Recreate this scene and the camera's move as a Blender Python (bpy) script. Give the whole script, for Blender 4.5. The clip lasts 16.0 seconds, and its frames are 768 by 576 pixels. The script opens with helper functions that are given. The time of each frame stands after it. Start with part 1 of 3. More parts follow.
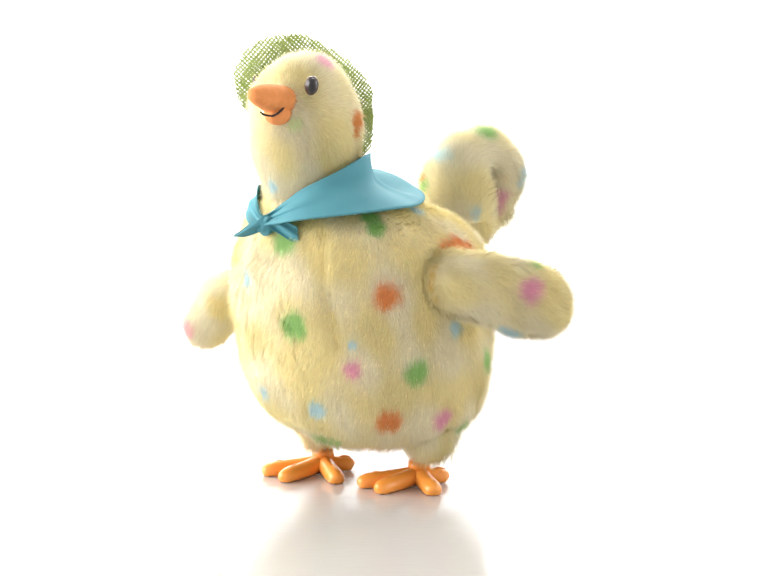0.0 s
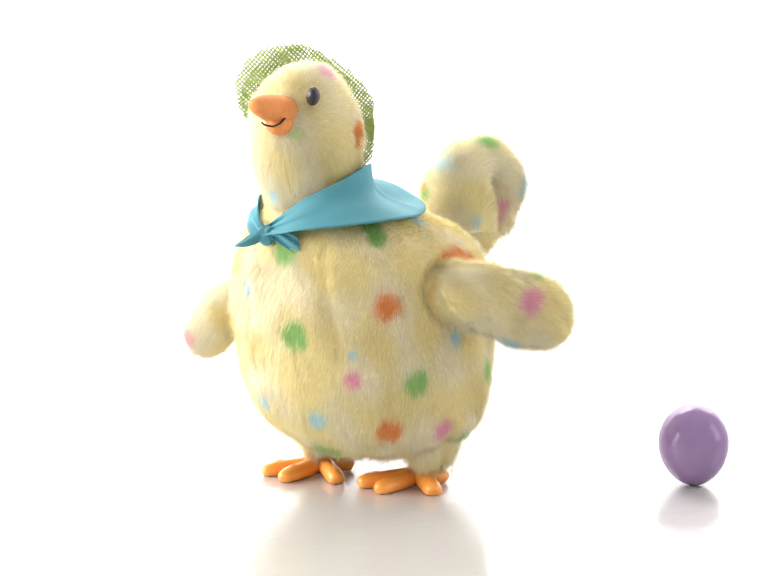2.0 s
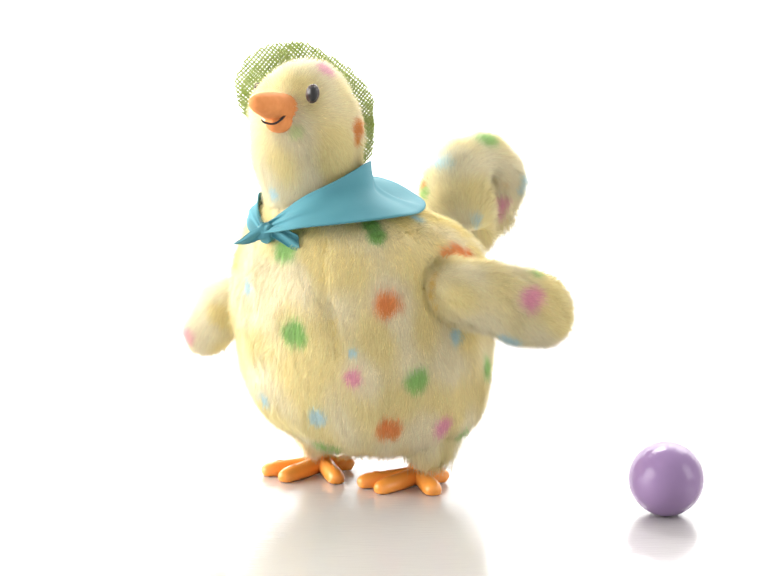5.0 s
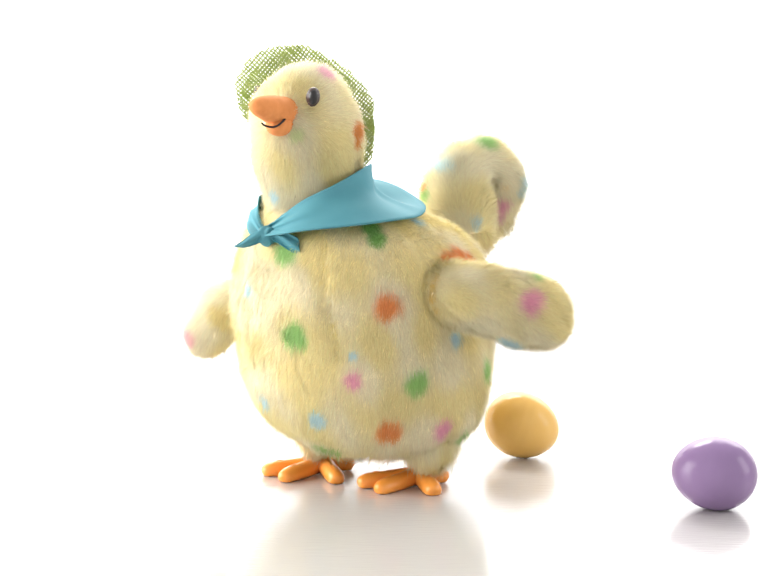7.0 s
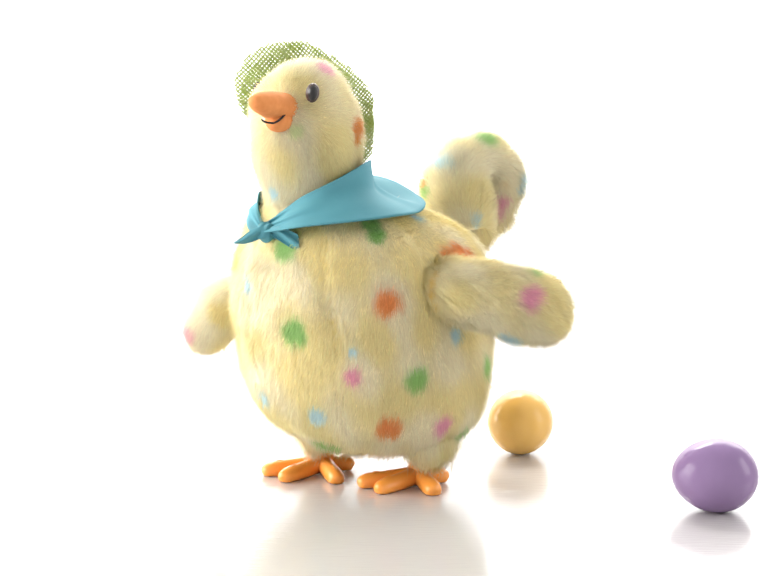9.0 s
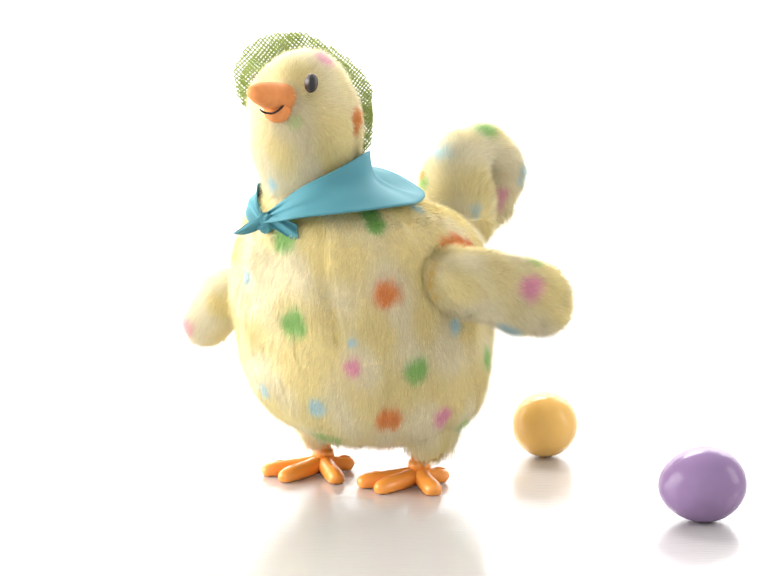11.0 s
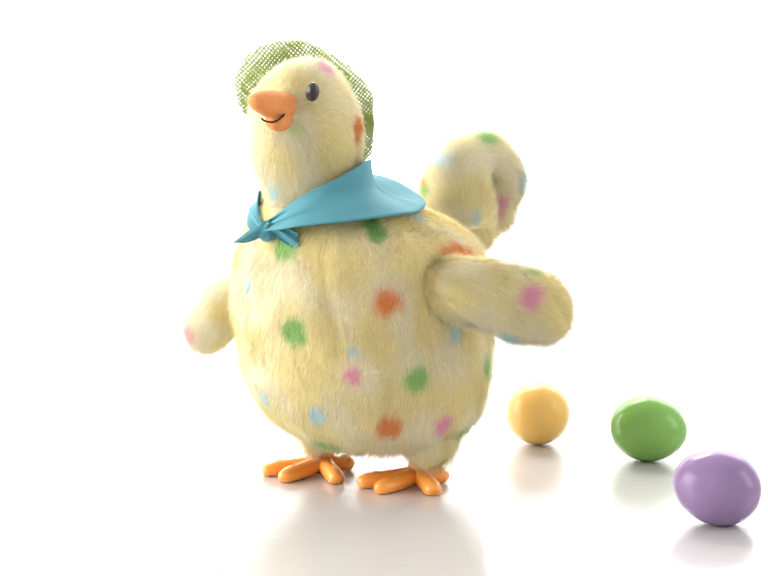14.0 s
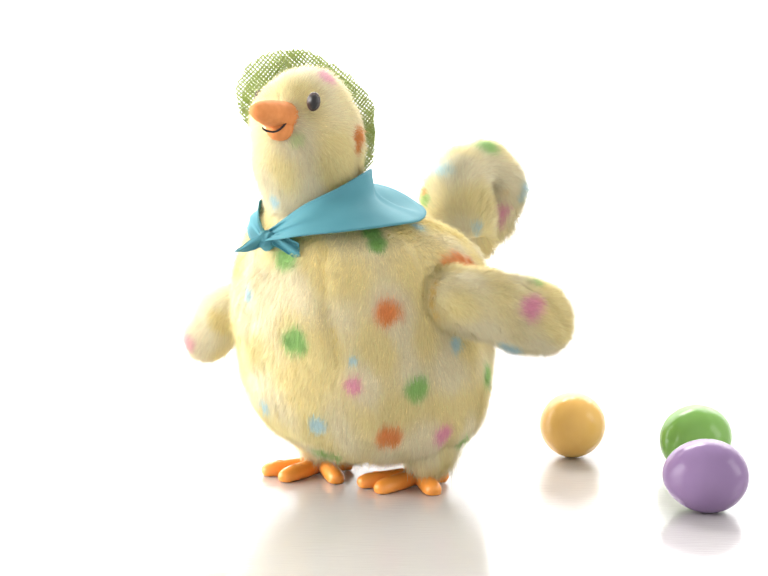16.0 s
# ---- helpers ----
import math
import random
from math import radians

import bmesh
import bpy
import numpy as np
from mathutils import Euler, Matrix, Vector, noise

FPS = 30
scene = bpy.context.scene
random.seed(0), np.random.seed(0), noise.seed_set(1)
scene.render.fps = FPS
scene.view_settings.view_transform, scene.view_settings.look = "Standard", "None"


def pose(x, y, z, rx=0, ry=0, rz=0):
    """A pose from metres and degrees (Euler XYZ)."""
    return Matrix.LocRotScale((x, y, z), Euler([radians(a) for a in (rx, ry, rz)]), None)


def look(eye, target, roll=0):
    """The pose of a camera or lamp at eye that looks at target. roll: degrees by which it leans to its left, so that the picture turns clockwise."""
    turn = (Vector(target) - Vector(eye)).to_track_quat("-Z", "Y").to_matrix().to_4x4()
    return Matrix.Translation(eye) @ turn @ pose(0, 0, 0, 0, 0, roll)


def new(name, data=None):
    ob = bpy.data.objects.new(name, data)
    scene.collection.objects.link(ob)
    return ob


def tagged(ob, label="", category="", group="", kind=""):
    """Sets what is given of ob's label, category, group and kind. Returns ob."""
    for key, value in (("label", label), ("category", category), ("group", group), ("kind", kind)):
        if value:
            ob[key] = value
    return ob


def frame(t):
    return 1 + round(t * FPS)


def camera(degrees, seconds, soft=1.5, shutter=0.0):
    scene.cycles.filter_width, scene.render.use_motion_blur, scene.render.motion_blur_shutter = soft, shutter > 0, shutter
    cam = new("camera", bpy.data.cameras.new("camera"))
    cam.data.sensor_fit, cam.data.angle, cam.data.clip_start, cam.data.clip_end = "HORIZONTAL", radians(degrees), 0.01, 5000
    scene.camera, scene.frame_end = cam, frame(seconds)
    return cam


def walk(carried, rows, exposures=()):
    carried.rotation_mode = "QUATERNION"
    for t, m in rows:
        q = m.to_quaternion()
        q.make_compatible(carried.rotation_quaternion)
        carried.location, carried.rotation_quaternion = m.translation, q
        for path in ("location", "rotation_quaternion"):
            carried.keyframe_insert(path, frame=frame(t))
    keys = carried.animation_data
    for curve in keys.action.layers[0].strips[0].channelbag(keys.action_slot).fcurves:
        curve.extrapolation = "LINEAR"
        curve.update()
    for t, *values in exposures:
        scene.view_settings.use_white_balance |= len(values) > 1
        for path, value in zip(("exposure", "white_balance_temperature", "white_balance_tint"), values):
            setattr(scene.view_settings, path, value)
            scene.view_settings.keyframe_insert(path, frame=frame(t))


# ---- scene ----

# ---- camera ----
cam = camera(25.0, 16.0, soft=1.5)
walk(cam, [(0.0, pose(0, -0.986, 0.2485, 82.26, 0, 0)), (16.0, pose(0, -0.986, 0.2485, 82.26, 0, 0))])

# ---- light: a white studio with glow added to the backdrop, a top light and two soft boxes ----
world = bpy.data.worlds.new("studio")
scene.world = world
world.use_nodes = True
world.node_tree.nodes["Background"].inputs[0].default_value = (1.0, 0.99, 0.985, 1)
world.node_tree.nodes["Background"].inputs[1].default_value = 0.60
scene.view_settings.exposure = 0.56


def soft_box(eye, target, wide, high, watts, colour):
    lamp = bpy.data.lights.new("soft_box", "AREA")
    lamp.shape, lamp.size, lamp.size_y, lamp.energy, lamp.color = "RECTANGLE", wide, high, watts, colour
    new("soft_box", lamp).matrix_world = look(eye, target)


soft_box((0.0, 1.9, 1.45), (0.0, 0.0, 0.15), 3.6, 1.7, 42.0, (1.0, 0.985, 0.97))
soft_box((-0.05, 0.8, 1.05), (0.05, 0.0, 0.05), 0.6, 0.3, 6.0, (1.0, 0.985, 0.96))
soft_box((-1.6, 0.0, 0.6), (0, 0, 0.09), 1.9, 1.15, 38.0, (1.0, 0.985, 0.96))
soft_box((1.5, -0.25, 0.6), (0.1, 0, 0.1), 0.6, 1.0, 5.0, (1.0, 0.98, 0.96))

# ---- materials ----


def material(name):
    m = bpy.data.materials.new(name)
    m.use_nodes = True
    return m, m.node_tree.nodes, m.node_tree.links, m.node_tree.nodes["Principled BSDF"]


def grain(nodes, links, scale, detail=4.0, space="Object"):
    co = nodes.new("ShaderNodeTexCoord")
    tex = nodes.new("ShaderNodeTexNoise")
    tex.inputs["Scale"].default_value, tex.inputs["Detail"].default_value = scale, detail
    links.new(co.outputs[space], tex.inputs["Vector"])
    return tex


def ramp(nodes, links, source, a, b, lo=0.3, hi=0.7):
    r = nodes.new("ShaderNodeValToRGB")
    r.color_ramp.elements[0].position, r.color_ramp.elements[1].position = lo, hi
    r.color_ramp.elements[0].color, r.color_ramp.elements[1].color = (*a, 1), (*b, 1)
    links.new(source, r.inputs["Fac"])
    return r.outputs["Color"]


def bump(nodes, links, source, shader, strength, distance):
    b = nodes.new("ShaderNodeBump")
    b.inputs["Strength"].default_value, b.inputs["Distance"].default_value = strength, distance
    links.new(source, b.inputs["Height"])
    links.new(b.outputs["Normal"], shader.inputs["Normal"])


def surface(name, a, b, scale, rough, bump_scale=0.0, strength=0.2, distance=0.0005, coat=0.0, gloss=0.5):
    m, nodes, links, s = material(name)
    tex = grain(nodes, links, scale)
    links.new(ramp(nodes, links, tex.outputs["Fac"], a, b), s.inputs["Base Color"])
    s.inputs["Roughness"].default_value, s.inputs["Coat Weight"].default_value = rough, coat
    s.inputs["Coat Roughness"].default_value, s.inputs["Specular IOR Level"].default_value = 0.06, gloss
    if bump_scale:
        bump(nodes, links, grain(nodes, links, bump_scale).outputs["Fac"], s, strength, distance)
    return m


def plush():
    """Dyed pile: the colour of each tuft, a little uneven, and light that comes through and between the fibres."""
    m, nodes, links, s = material("plush_pile")
    dye = nodes.new("ShaderNodeAttribute")
    dye.attribute_name = "dye"
    geo = nodes.new("ShaderNodeNewGeometry")
    hue = nodes.new("ShaderNodeHueSaturation")
    span = nodes.new("ShaderNodeMapRange")
    span.inputs["To Min"].default_value, span.inputs["To Max"].default_value = 0.90, 1.07
    links.new(geo.outputs["Random Per Island"], span.inputs["Value"])
    links.new(span.outputs["Result"], hue.inputs["Value"])
    links.new(dye.outputs["Color"], hue.inputs["Color"])
    links.new(hue.outputs["Color"], s.inputs["Base Color"])
    s.inputs["Roughness"].default_value = 0.62
    s.inputs["Specular IOR Level"].default_value = 0.25
    co = nodes.new("ShaderNodeTexCoord")
    comb = nodes.new("ShaderNodeMapping")
    comb.inputs["Scale"].default_value = (900.0, 900.0, 190.0)
    tuft = nodes.new("ShaderNodeTexNoise")
    tuft.inputs["Scale"].default_value, tuft.inputs["Detail"].default_value = 1.0, 3.0
    links.new(co.outputs["Object"], comb.inputs["Vector"])
    links.new(comb.outputs["Vector"], tuft.inputs["Vector"])
    bump(nodes, links, tuft.outputs["Fac"], s, 0.10, 0.0004)
    glow = nodes.new("ShaderNodeBsdfTranslucent")
    links.new(hue.outputs["Color"], glow.inputs["Color"])
    mix = nodes.new("ShaderNodeMixShader")
    share = nodes.new("ShaderNodeMath")
    share.operation = "MULTIPLY"
    share.inputs[1].default_value = 0.32
    links.new(dye.outputs["Alpha"], share.inputs[0])
    links.new(share.outputs["Value"], mix.inputs["Fac"])
    links.new(s.outputs["BSDF"], mix.inputs[1])
    links.new(glow.outputs["BSDF"], mix.inputs[2])
    gap = nodes.new("ShaderNodeBsdfTransparent")
    sheer = nodes.new("ShaderNodeMixShader")
    thin = nodes.new("ShaderNodeMath")
    thin.operation = "MULTIPLY"
    thin.inputs[1].default_value = 0.25
    links.new(dye.outputs["Alpha"], thin.inputs[0])
    links.new(thin.outputs["Value"], sheer.inputs["Fac"])
    links.new(mix.outputs["Shader"], sheer.inputs[1])
    links.new(gap.outputs["BSDF"], sheer.inputs[2])
    links.new(sheer.outputs["Shader"], nodes["Material Output"].inputs["Surface"])
    return m


def gloss_floor():
    m, nodes, links, s = material("white_acrylic")
    tex = grain(nodes, links, 3.0)
    links.new(ramp(nodes, links, tex.outputs["Fac"], (0.53, 0.512, 0.497), (0.56, 0.545, 0.532)), s.inputs["Base Color"])
    fine = grain(nodes, links, 60.0)
    rough = nodes.new("ShaderNodeMapRange")
    rough.inputs["To Min"].default_value, rough.inputs["To Max"].default_value = 0.13, 0.17
    links.new(fine.outputs["Fac"], rough.inputs["Value"])
    links.new(rough.outputs["Result"], s.inputs["Roughness"])
    s.inputs["IOR"].default_value = 2.2
    # shallow ripples that run across, so that reflections draw out towards the eye
    co = nodes.new("ShaderNodeTexCoord")
    comb = nodes.new("ShaderNodeMapping")
    comb.inputs["Scale"].default_value = (70.0, 800.0, 1.0)
    wave = nodes.new("ShaderNodeTexNoise")
    wave.inputs["Scale"].default_value, wave.inputs["Detail"].default_value = 1.0, 0.0
    links.new(co.outputs["Object"], comb.inputs["Vector"])
    links.new(comb.outputs["Vector"], wave.inputs["Vector"])
    bump(nodes, links, wave.outputs["Fac"], s, 1.0, 0.00013)
    return m


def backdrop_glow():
    m, nodes, links, s = material("glowing_backdrop")
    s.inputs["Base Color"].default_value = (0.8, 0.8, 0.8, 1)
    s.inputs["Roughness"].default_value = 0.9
    # added emission keeps the sweep white, in place of lamps shining on it
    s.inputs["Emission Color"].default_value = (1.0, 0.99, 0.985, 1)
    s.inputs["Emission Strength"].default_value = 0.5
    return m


PILE = plush()
FLOOR = gloss_floor()
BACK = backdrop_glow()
FELT = surface("orange_felt", (0.68, 0.235, 0.065), (0.76, 0.285, 0.085), 260.0, 0.85, 2600.0, 0.35, 0.0003)
PLASTIC = surface("orange_plastic", (0.90, 0.32, 0.05), (0.92, 0.35, 0.06), 70.0, 0.34, 900.0, 0.04, 0.0002, coat=0.15)
THREAD = surface("black_thread", (0.012, 0.008, 0.007), (0.03, 0.02, 0.018), 900.0, 0.8)
EYE_RIM = surface("brown_plastic", (0.035, 0.018, 0.014), (0.06, 0.032, 0.026), 300.0, 0.45, coat=0.08)
EYE_BLACK = surface("black_plastic", (0.006, 0.005, 0.005), (0.012, 0.01, 0.01), 300.0, 0.4, coat=0.15)
SATIN = surface("teal_satin", (0.065, 0.25, 0.30), (0.08, 0.285, 0.34), 40.0, 0.75, 2400.0, 0.12, 0.0002)
NET = surface("green_net", (0.32, 0.42, 0.09), (0.46, 0.53, 0.20), 120.0, 0.7)
LILAC = surface("lilac_shell", (0.25, 0.162, 0.305), (0.272, 0.18, 0.332), 45.0, 0.15, 500.0, 0.02, 0.0001, gloss=0.24)
AMBER = surface("yellow_shell", (0.76, 0.45, 0.12), (0.79, 0.49, 0.15), 45.0, 0.15, 500.0, 0.02, 0.0001, gloss=0.24)
LEAF = surface("green_shell", (0.185, 0.375, 0.08), (0.21, 0.41, 0.10), 45.0, 0.15, 500.0, 0.02, 0.0001, gloss=0.24)

# dyes of the pile
CREAM = (0.945, 0.825, 0.45)
PALE = (0.955, 0.865, 0.63)
ORANGE, GREEN, PINK, BLUE = (0.88, 0.38, 0.14), (0.42, 0.68, 0.25), (0.90, 0.45, 0.57), (0.62, 0.81, 0.84)
AMBER_DYE = (0.92, 0.70, 0.28)
SEAM = (0.93, 0.79, 0.38)

# ---- mesh helpers ----


def part(name, mesh, material, parent, label="", modifiers=()):
    """Links a bmesh or a mesh as one object under a thing or a part."""
    if isinstance(mesh, bmesh.types.BMesh):
        data = bpy.data.meshes.new(name)
        bmesh.ops.recalc_face_normals(mesh, faces=mesh.faces)
        mesh.to_mesh(data)
        mesh.free()
        data.polygons.foreach_set("use_smooth", [True] * len(data.polygons))
    else:
        data = mesh
    data.materials.append(material)
    ob = new(name, data)
    ob.parent = parent
    if label:
        tagged(ob, label)
    return ob


def glide(rows, count):
    """A smooth curve through the rows, at count even steps (Catmull-Rom)."""
    p = np.array(rows, float)
    p = np.vstack([2 * p[0] - p[1], p, 2 * p[-1] - p[-2]])
    s = np.linspace(0, len(p) - 3 - 1e-6, count)
    i = s.astype(int)
    u = (s - i)[:, None]
    a, b, c, d = p[i], p[i + 1], p[i + 2], p[i + 3]
    return 0.5 * (2 * b + (c - a) * u + (2 * a - 5 * b + 4 * c - d) * u ** 2 + (3 * b - a - 3 * c + d) * u ** 3)


def tube(rows, along, around, flat=1.0, upright=False):
    """A closed round form along a path of (x, y, z, radius): points and triangles. flat: breadth of the second axis."""
    g = glide(rows, along)
    centre, radius = g[:, :3], np.maximum(g[:, 3], 1e-5)
    way = np.gradient(centre, axis=0)
    way /= np.linalg.norm(way, axis=1)[:, None] + 1e-12
    turn = np.linspace(0, 2 * np.pi, around, endpoint=False)
    side = np.array([1.0, 0, 0])
    points = []
    for k in range(along):
        if upright:
            e1, e2 = np.array([1.0, 0, 0]), np.array([0, 1.0, 0])
        else:
            side = side - way[k] * (side @ way[k])
            side = side / np.linalg.norm(side)
            e1, e2 = side, np.cross(way[k], side)
        points.append(centre[k] + radius[k] * (np.cos(turn)[:, None] * e1 + flat * np.sin(turn)[:, None] * e2))
    points = np.vstack([*points, centre[:1], centre[-1:]])
    k, j = np.meshgrid(np.arange(along - 1), np.arange(around), indexing="ij")
    a, b = k * around + j, k * around + (j + 1) % around
    c, d = a + around, b + around
    tris = np.vstack([np.stack([a, b, c], -1).reshape(-1, 3), np.stack([b, d, c], -1).reshape(-1, 3)])
    j = np.arange(around)
    n = along * around
    first = np.stack([(j + 1) % around, j, np.full(around, n)], -1)
    last = np.stack([(along - 1) * around + j, (along - 1) * around + (j + 1) % around, np.full(around, n + 1)], -1)
    tris = np.vstack([tris, first, last])
    # outward winding
    p = points[tris]
    if np.einsum("ij,ij->i", p[:, 0], np.cross(p[:, 1], p[:, 2])).sum() < 0:
        tris = tris[:, ::-1]
    return points, tris


def joined(*forms):
    points, tris, start = [], [], 0
    for p, t in forms:
        points.append(p)
        tris.append(t + start)
        start += len(p)
    return np.vstack(points), np.vstack(tris)


def vertex_normals(points, tris):
    p = points[tris]
    n = np.cross(p[:, 1] - p[:, 0], p[:, 2] - p[:, 0])
    out = np.zeros_like(points)
    for k in range(3):
        np.add.at(out, tris[:, k], n)
    return out / (np.linalg.norm(out, axis=1)[:, None] + 1e-15)


def data_mesh(name, points, tris, colours=None, normals=None):
    data = bpy.data.meshes.new(name)
    data.vertices.add(len(points))
    data.vertices.foreach_set("co", np.ascontiguousarray(points, np.float32).ravel())
    data.loops.add(len(tris) * 3)
    data.loops.foreach_set("vertex_index", np.ascontiguousarray(tris, np.int32).ravel())
    data.polygons.add(len(tris))
    data.polygons.foreach_set("loop_start", np.arange(0, len(tris) * 3, 3, dtype=np.int32))
    data.update(calc_edges=True)
    data.polygons.foreach_set("use_smooth", np.ones(len(tris), bool))
    if colours is not None:
        layer = data.color_attributes.new("dye", "FLOAT_COLOR", "POINT")
        layer.data.foreach_set("color", colours.astype(np.float32).ravel())
    if normals is not None:
        data.normals_split_custom_set_from_vertices(normals.astype(np.float32))
    return data


WAVES = np.random.RandomState(5)
WAVE_K = WAVES.normal(size=(3, 10, 3))
WAVE_P = WAVES.uniform(0, 6.28, size=(3, 10))


def drift(points, size):
    """A smooth random vector field, about 1 strong, that changes over this many metres."""
    k = WAVE_K / np.linalg.norm(WAVE_K, axis=2)[:, :, None] * (6.28 / size) * np.linspace(0.6, 1.5, 10)[None, :, None]
    return np.clip(np.stack([np.sin(points @ k[i].T + WAVE_P[i]).sum(1) / 2.2 for i in range(3)], -1), -1.4, 1.4)


def dyed(points, spots, rng, soft=0.55):
    """The dye at each point: cream, paler in places, with round spots of fuzzy edge."""
    mix = np.clip(0.5 + 0.5 * drift(points, 0.035)[:, :1], 0, 1)
    colour = np.array(CREAM) * (1 - mix) + np.array(PALE) * mix
    for x, y, z, radius, dye in spots:
        d = np.linalg.norm(points - np.array([x, y, z]), axis=1) / radius
        d = d + rng.normal(0, 0.07, len(points)) + 0.08 * drift(points, 0.012)[:, 0]
        w = np.clip((1.2 - d) / soft, 0, 1)[:, None]
        colour = colour * (1 - w) + np.array(dye) * w
    return colour


def furry(name, form, spots, flow, count, length, seed, keep=None, lift=0.26, wide=0.00015, loose=0.15):
    """Skin and pile of one plush part, as one mesh: each tuft is a thin pointed blade that leans along the flow."""
    rng = np.random.RandomState(seed)
    points, tris = form
    normals = vertex_normals(points, tris)
    points = points + normals * 0.0009 * drift(points, 0.03)[:, :1]
    p = points[tris]
    area = np.linalg.norm(np.cross(p[:, 1] - p[:, 0], p[:, 2] - p[:, 0]), axis=1)
    pick = rng.choice(len(tris), count, p=area / area.sum())
    b = rng.uniform(size=(count, 2))
    over = b.sum(1) > 1
    b[over] = 1 - b[over]
    w = np.stack([1 - b.sum(1), b[:, 0], b[:, 1]], -1)[:, :, None]
    root = (p[pick] * w).sum(1)
    n = (normals[tris[pick]] * w).sum(1)
    n /= np.linalg.norm(n, axis=1)[:, None] + 1e-12
    if keep is not None:
        ok = keep(root)
        root, n = root[ok], n[ok]
    f = flow(root)
    f = f - n * (f * n).sum(1)[:, None]
    f /= np.linalg.norm(f, axis=1)[:, None] + 1e-9
    size = length(root) if callable(length) else length
    size = (size * rng.uniform(0.65, 1.2, len(root)))[:, None]
    guard = (rng.uniform(size=(len(root), 1)) < 0.12).astype(float)
    size = size * (1 + 0.2 * guard)
    stir = 0.10 * drift(root, 0.011) + 0.08 * drift(root, 0.03)
    stir = stir - n * (stir * n).sum(1)[:, None] * 0.85
    lean = lift * (1 + 1.2 * guard) * n + 0.8 * f + stir + rng.normal(0, loose, root.shape)
    lean /= np.linalg.norm(lean, axis=1)[:, None]
    inward = np.minimum((lean * n).sum(1) - 0.2, 0)[:, None]
    lean = lean - n * inward
    bend = lean + 0.25 * f + 0.12 * drift(root, 0.008) + np.array([0, 0, -0.12])
    bend /= np.linalg.norm(bend, axis=1)[:, None]
    bend = bend - n * np.minimum((bend * n).sum(1) - 0.1, 0)[:, None]
    mid = root + lean * size * 0.55
    tip = mid + bend * size * 0.45
    side = np.cross(lean, n + rng.normal(0, 0.2, root.shape))
    side /= np.linalg.norm(side, axis=1)[:, None]
    wd = (wide * rng.uniform(0.6, 1.4, len(root)))[:, None]
    start = root - n * 0.0006
    blades = np.stack([start - side * wd, start + side * wd, mid - side * wd * 0.8, mid + side * wd * 0.8, tip], 1).reshape(-1, 3)
    base = (np.arange(len(root)) * 5)[:, None]
    blade_tris = np.vstack([base + [0, 1, 3], base + [0, 3, 2], base + [2, 3, 4]])
    colour = dyed(root, spots, rng)
    colour = np.clip(colour * rng.normal(1, 0.065, (len(root), 1)), 0, 0.96)
    shade = n + 0.12 * lean + rng.normal(0, 0.06, root.shape)
    shade /= np.linalg.norm(shade, axis=1)[:, None]
    all_points = np.vstack([points, blades])
    all_tris = np.vstack([tris, blade_tris + len(points)])
    colours = np.vstack([dyed(points, spots, rng) * 0.95, np.repeat(colour, 5, 0)])
    fibre = np.concatenate([np.zeros(len(points)), np.ones(len(blades))])[:, None]
    colours = np.hstack([colours, fibre])
    return data_mesh(name, all_points, all_tris, colours, np.vstack([normals, np.repeat(shade, 5, 0)]))


def ball(bm, centre, size, segments=24, rings=16, turn=None):
    m = Matrix.Translation(centre) @ (turn or Matrix.Identity(4)) @ Matrix.Diagonal((*size, 1))
    return bmesh.ops.create_uvsphere(bm, u_segments=segments, v_segments=rings, radius=1.0, matrix=m)["verts"]


def pipe(bm, rows, along, around, flat=1.0):
    points, tris = tube(rows, along, around, flat)
    verts = [bm.verts.new(p) for p in points]
    for t in tris:
        bm.faces.new([verts[k] for k in t])
    return verts


def down(points):
    return np.tile([-0.1, -0.1, -1.0], (len(points), 1))


# ---- the studio ----


def studio():
    bm = bmesh.new()
    bmesh.ops.create_grid(bm, x_segments=2, y_segments=2, size=2.6)
    bmesh.ops.solidify(bm, geom=bm.faces[:], thickness=0.02)
    for v in bm.verts:
        v.co.z -= max(v.co.z, 0.02) if v.co.z > 0.001 else 0
    floor = part("floor", bm, FLOOR, None)
    tagged(floor, "glossy white acrylic studio floor", "floor", kind="structure")

    bm = bmesh.new()
    across, steps = 24, 20
    grid = []
    for i in range(steps + 1):
        s = i / steps
        if s < 0.4:
            a = s / 0.4 * math.pi / 2
            y, z = 1.7 + 0.5 * math.sin(a), -0.008 + 0.5 * (1 - math.cos(a))
        else:
            y, z = 2.2, 0.492 + (s - 0.4) / 0.6 * 1.9
        grid.append([bm.verts.new((-2.5 + 5 * j / across, y, z)) for j in range(across + 1)])
    for a, b in zip(grid, grid[1:]):
        for j in range(across):
            bm.faces.new((a[j], a[j + 1], b[j + 1], b[j]))
    bmesh.ops.solidify(bm, geom=bm.faces[:], thickness=-0.01)
    tagged(part("backdrop", bm, BACK, None), "seamless white studio backdrop sweep with added glow", "backdrop", kind="structure")


studio()

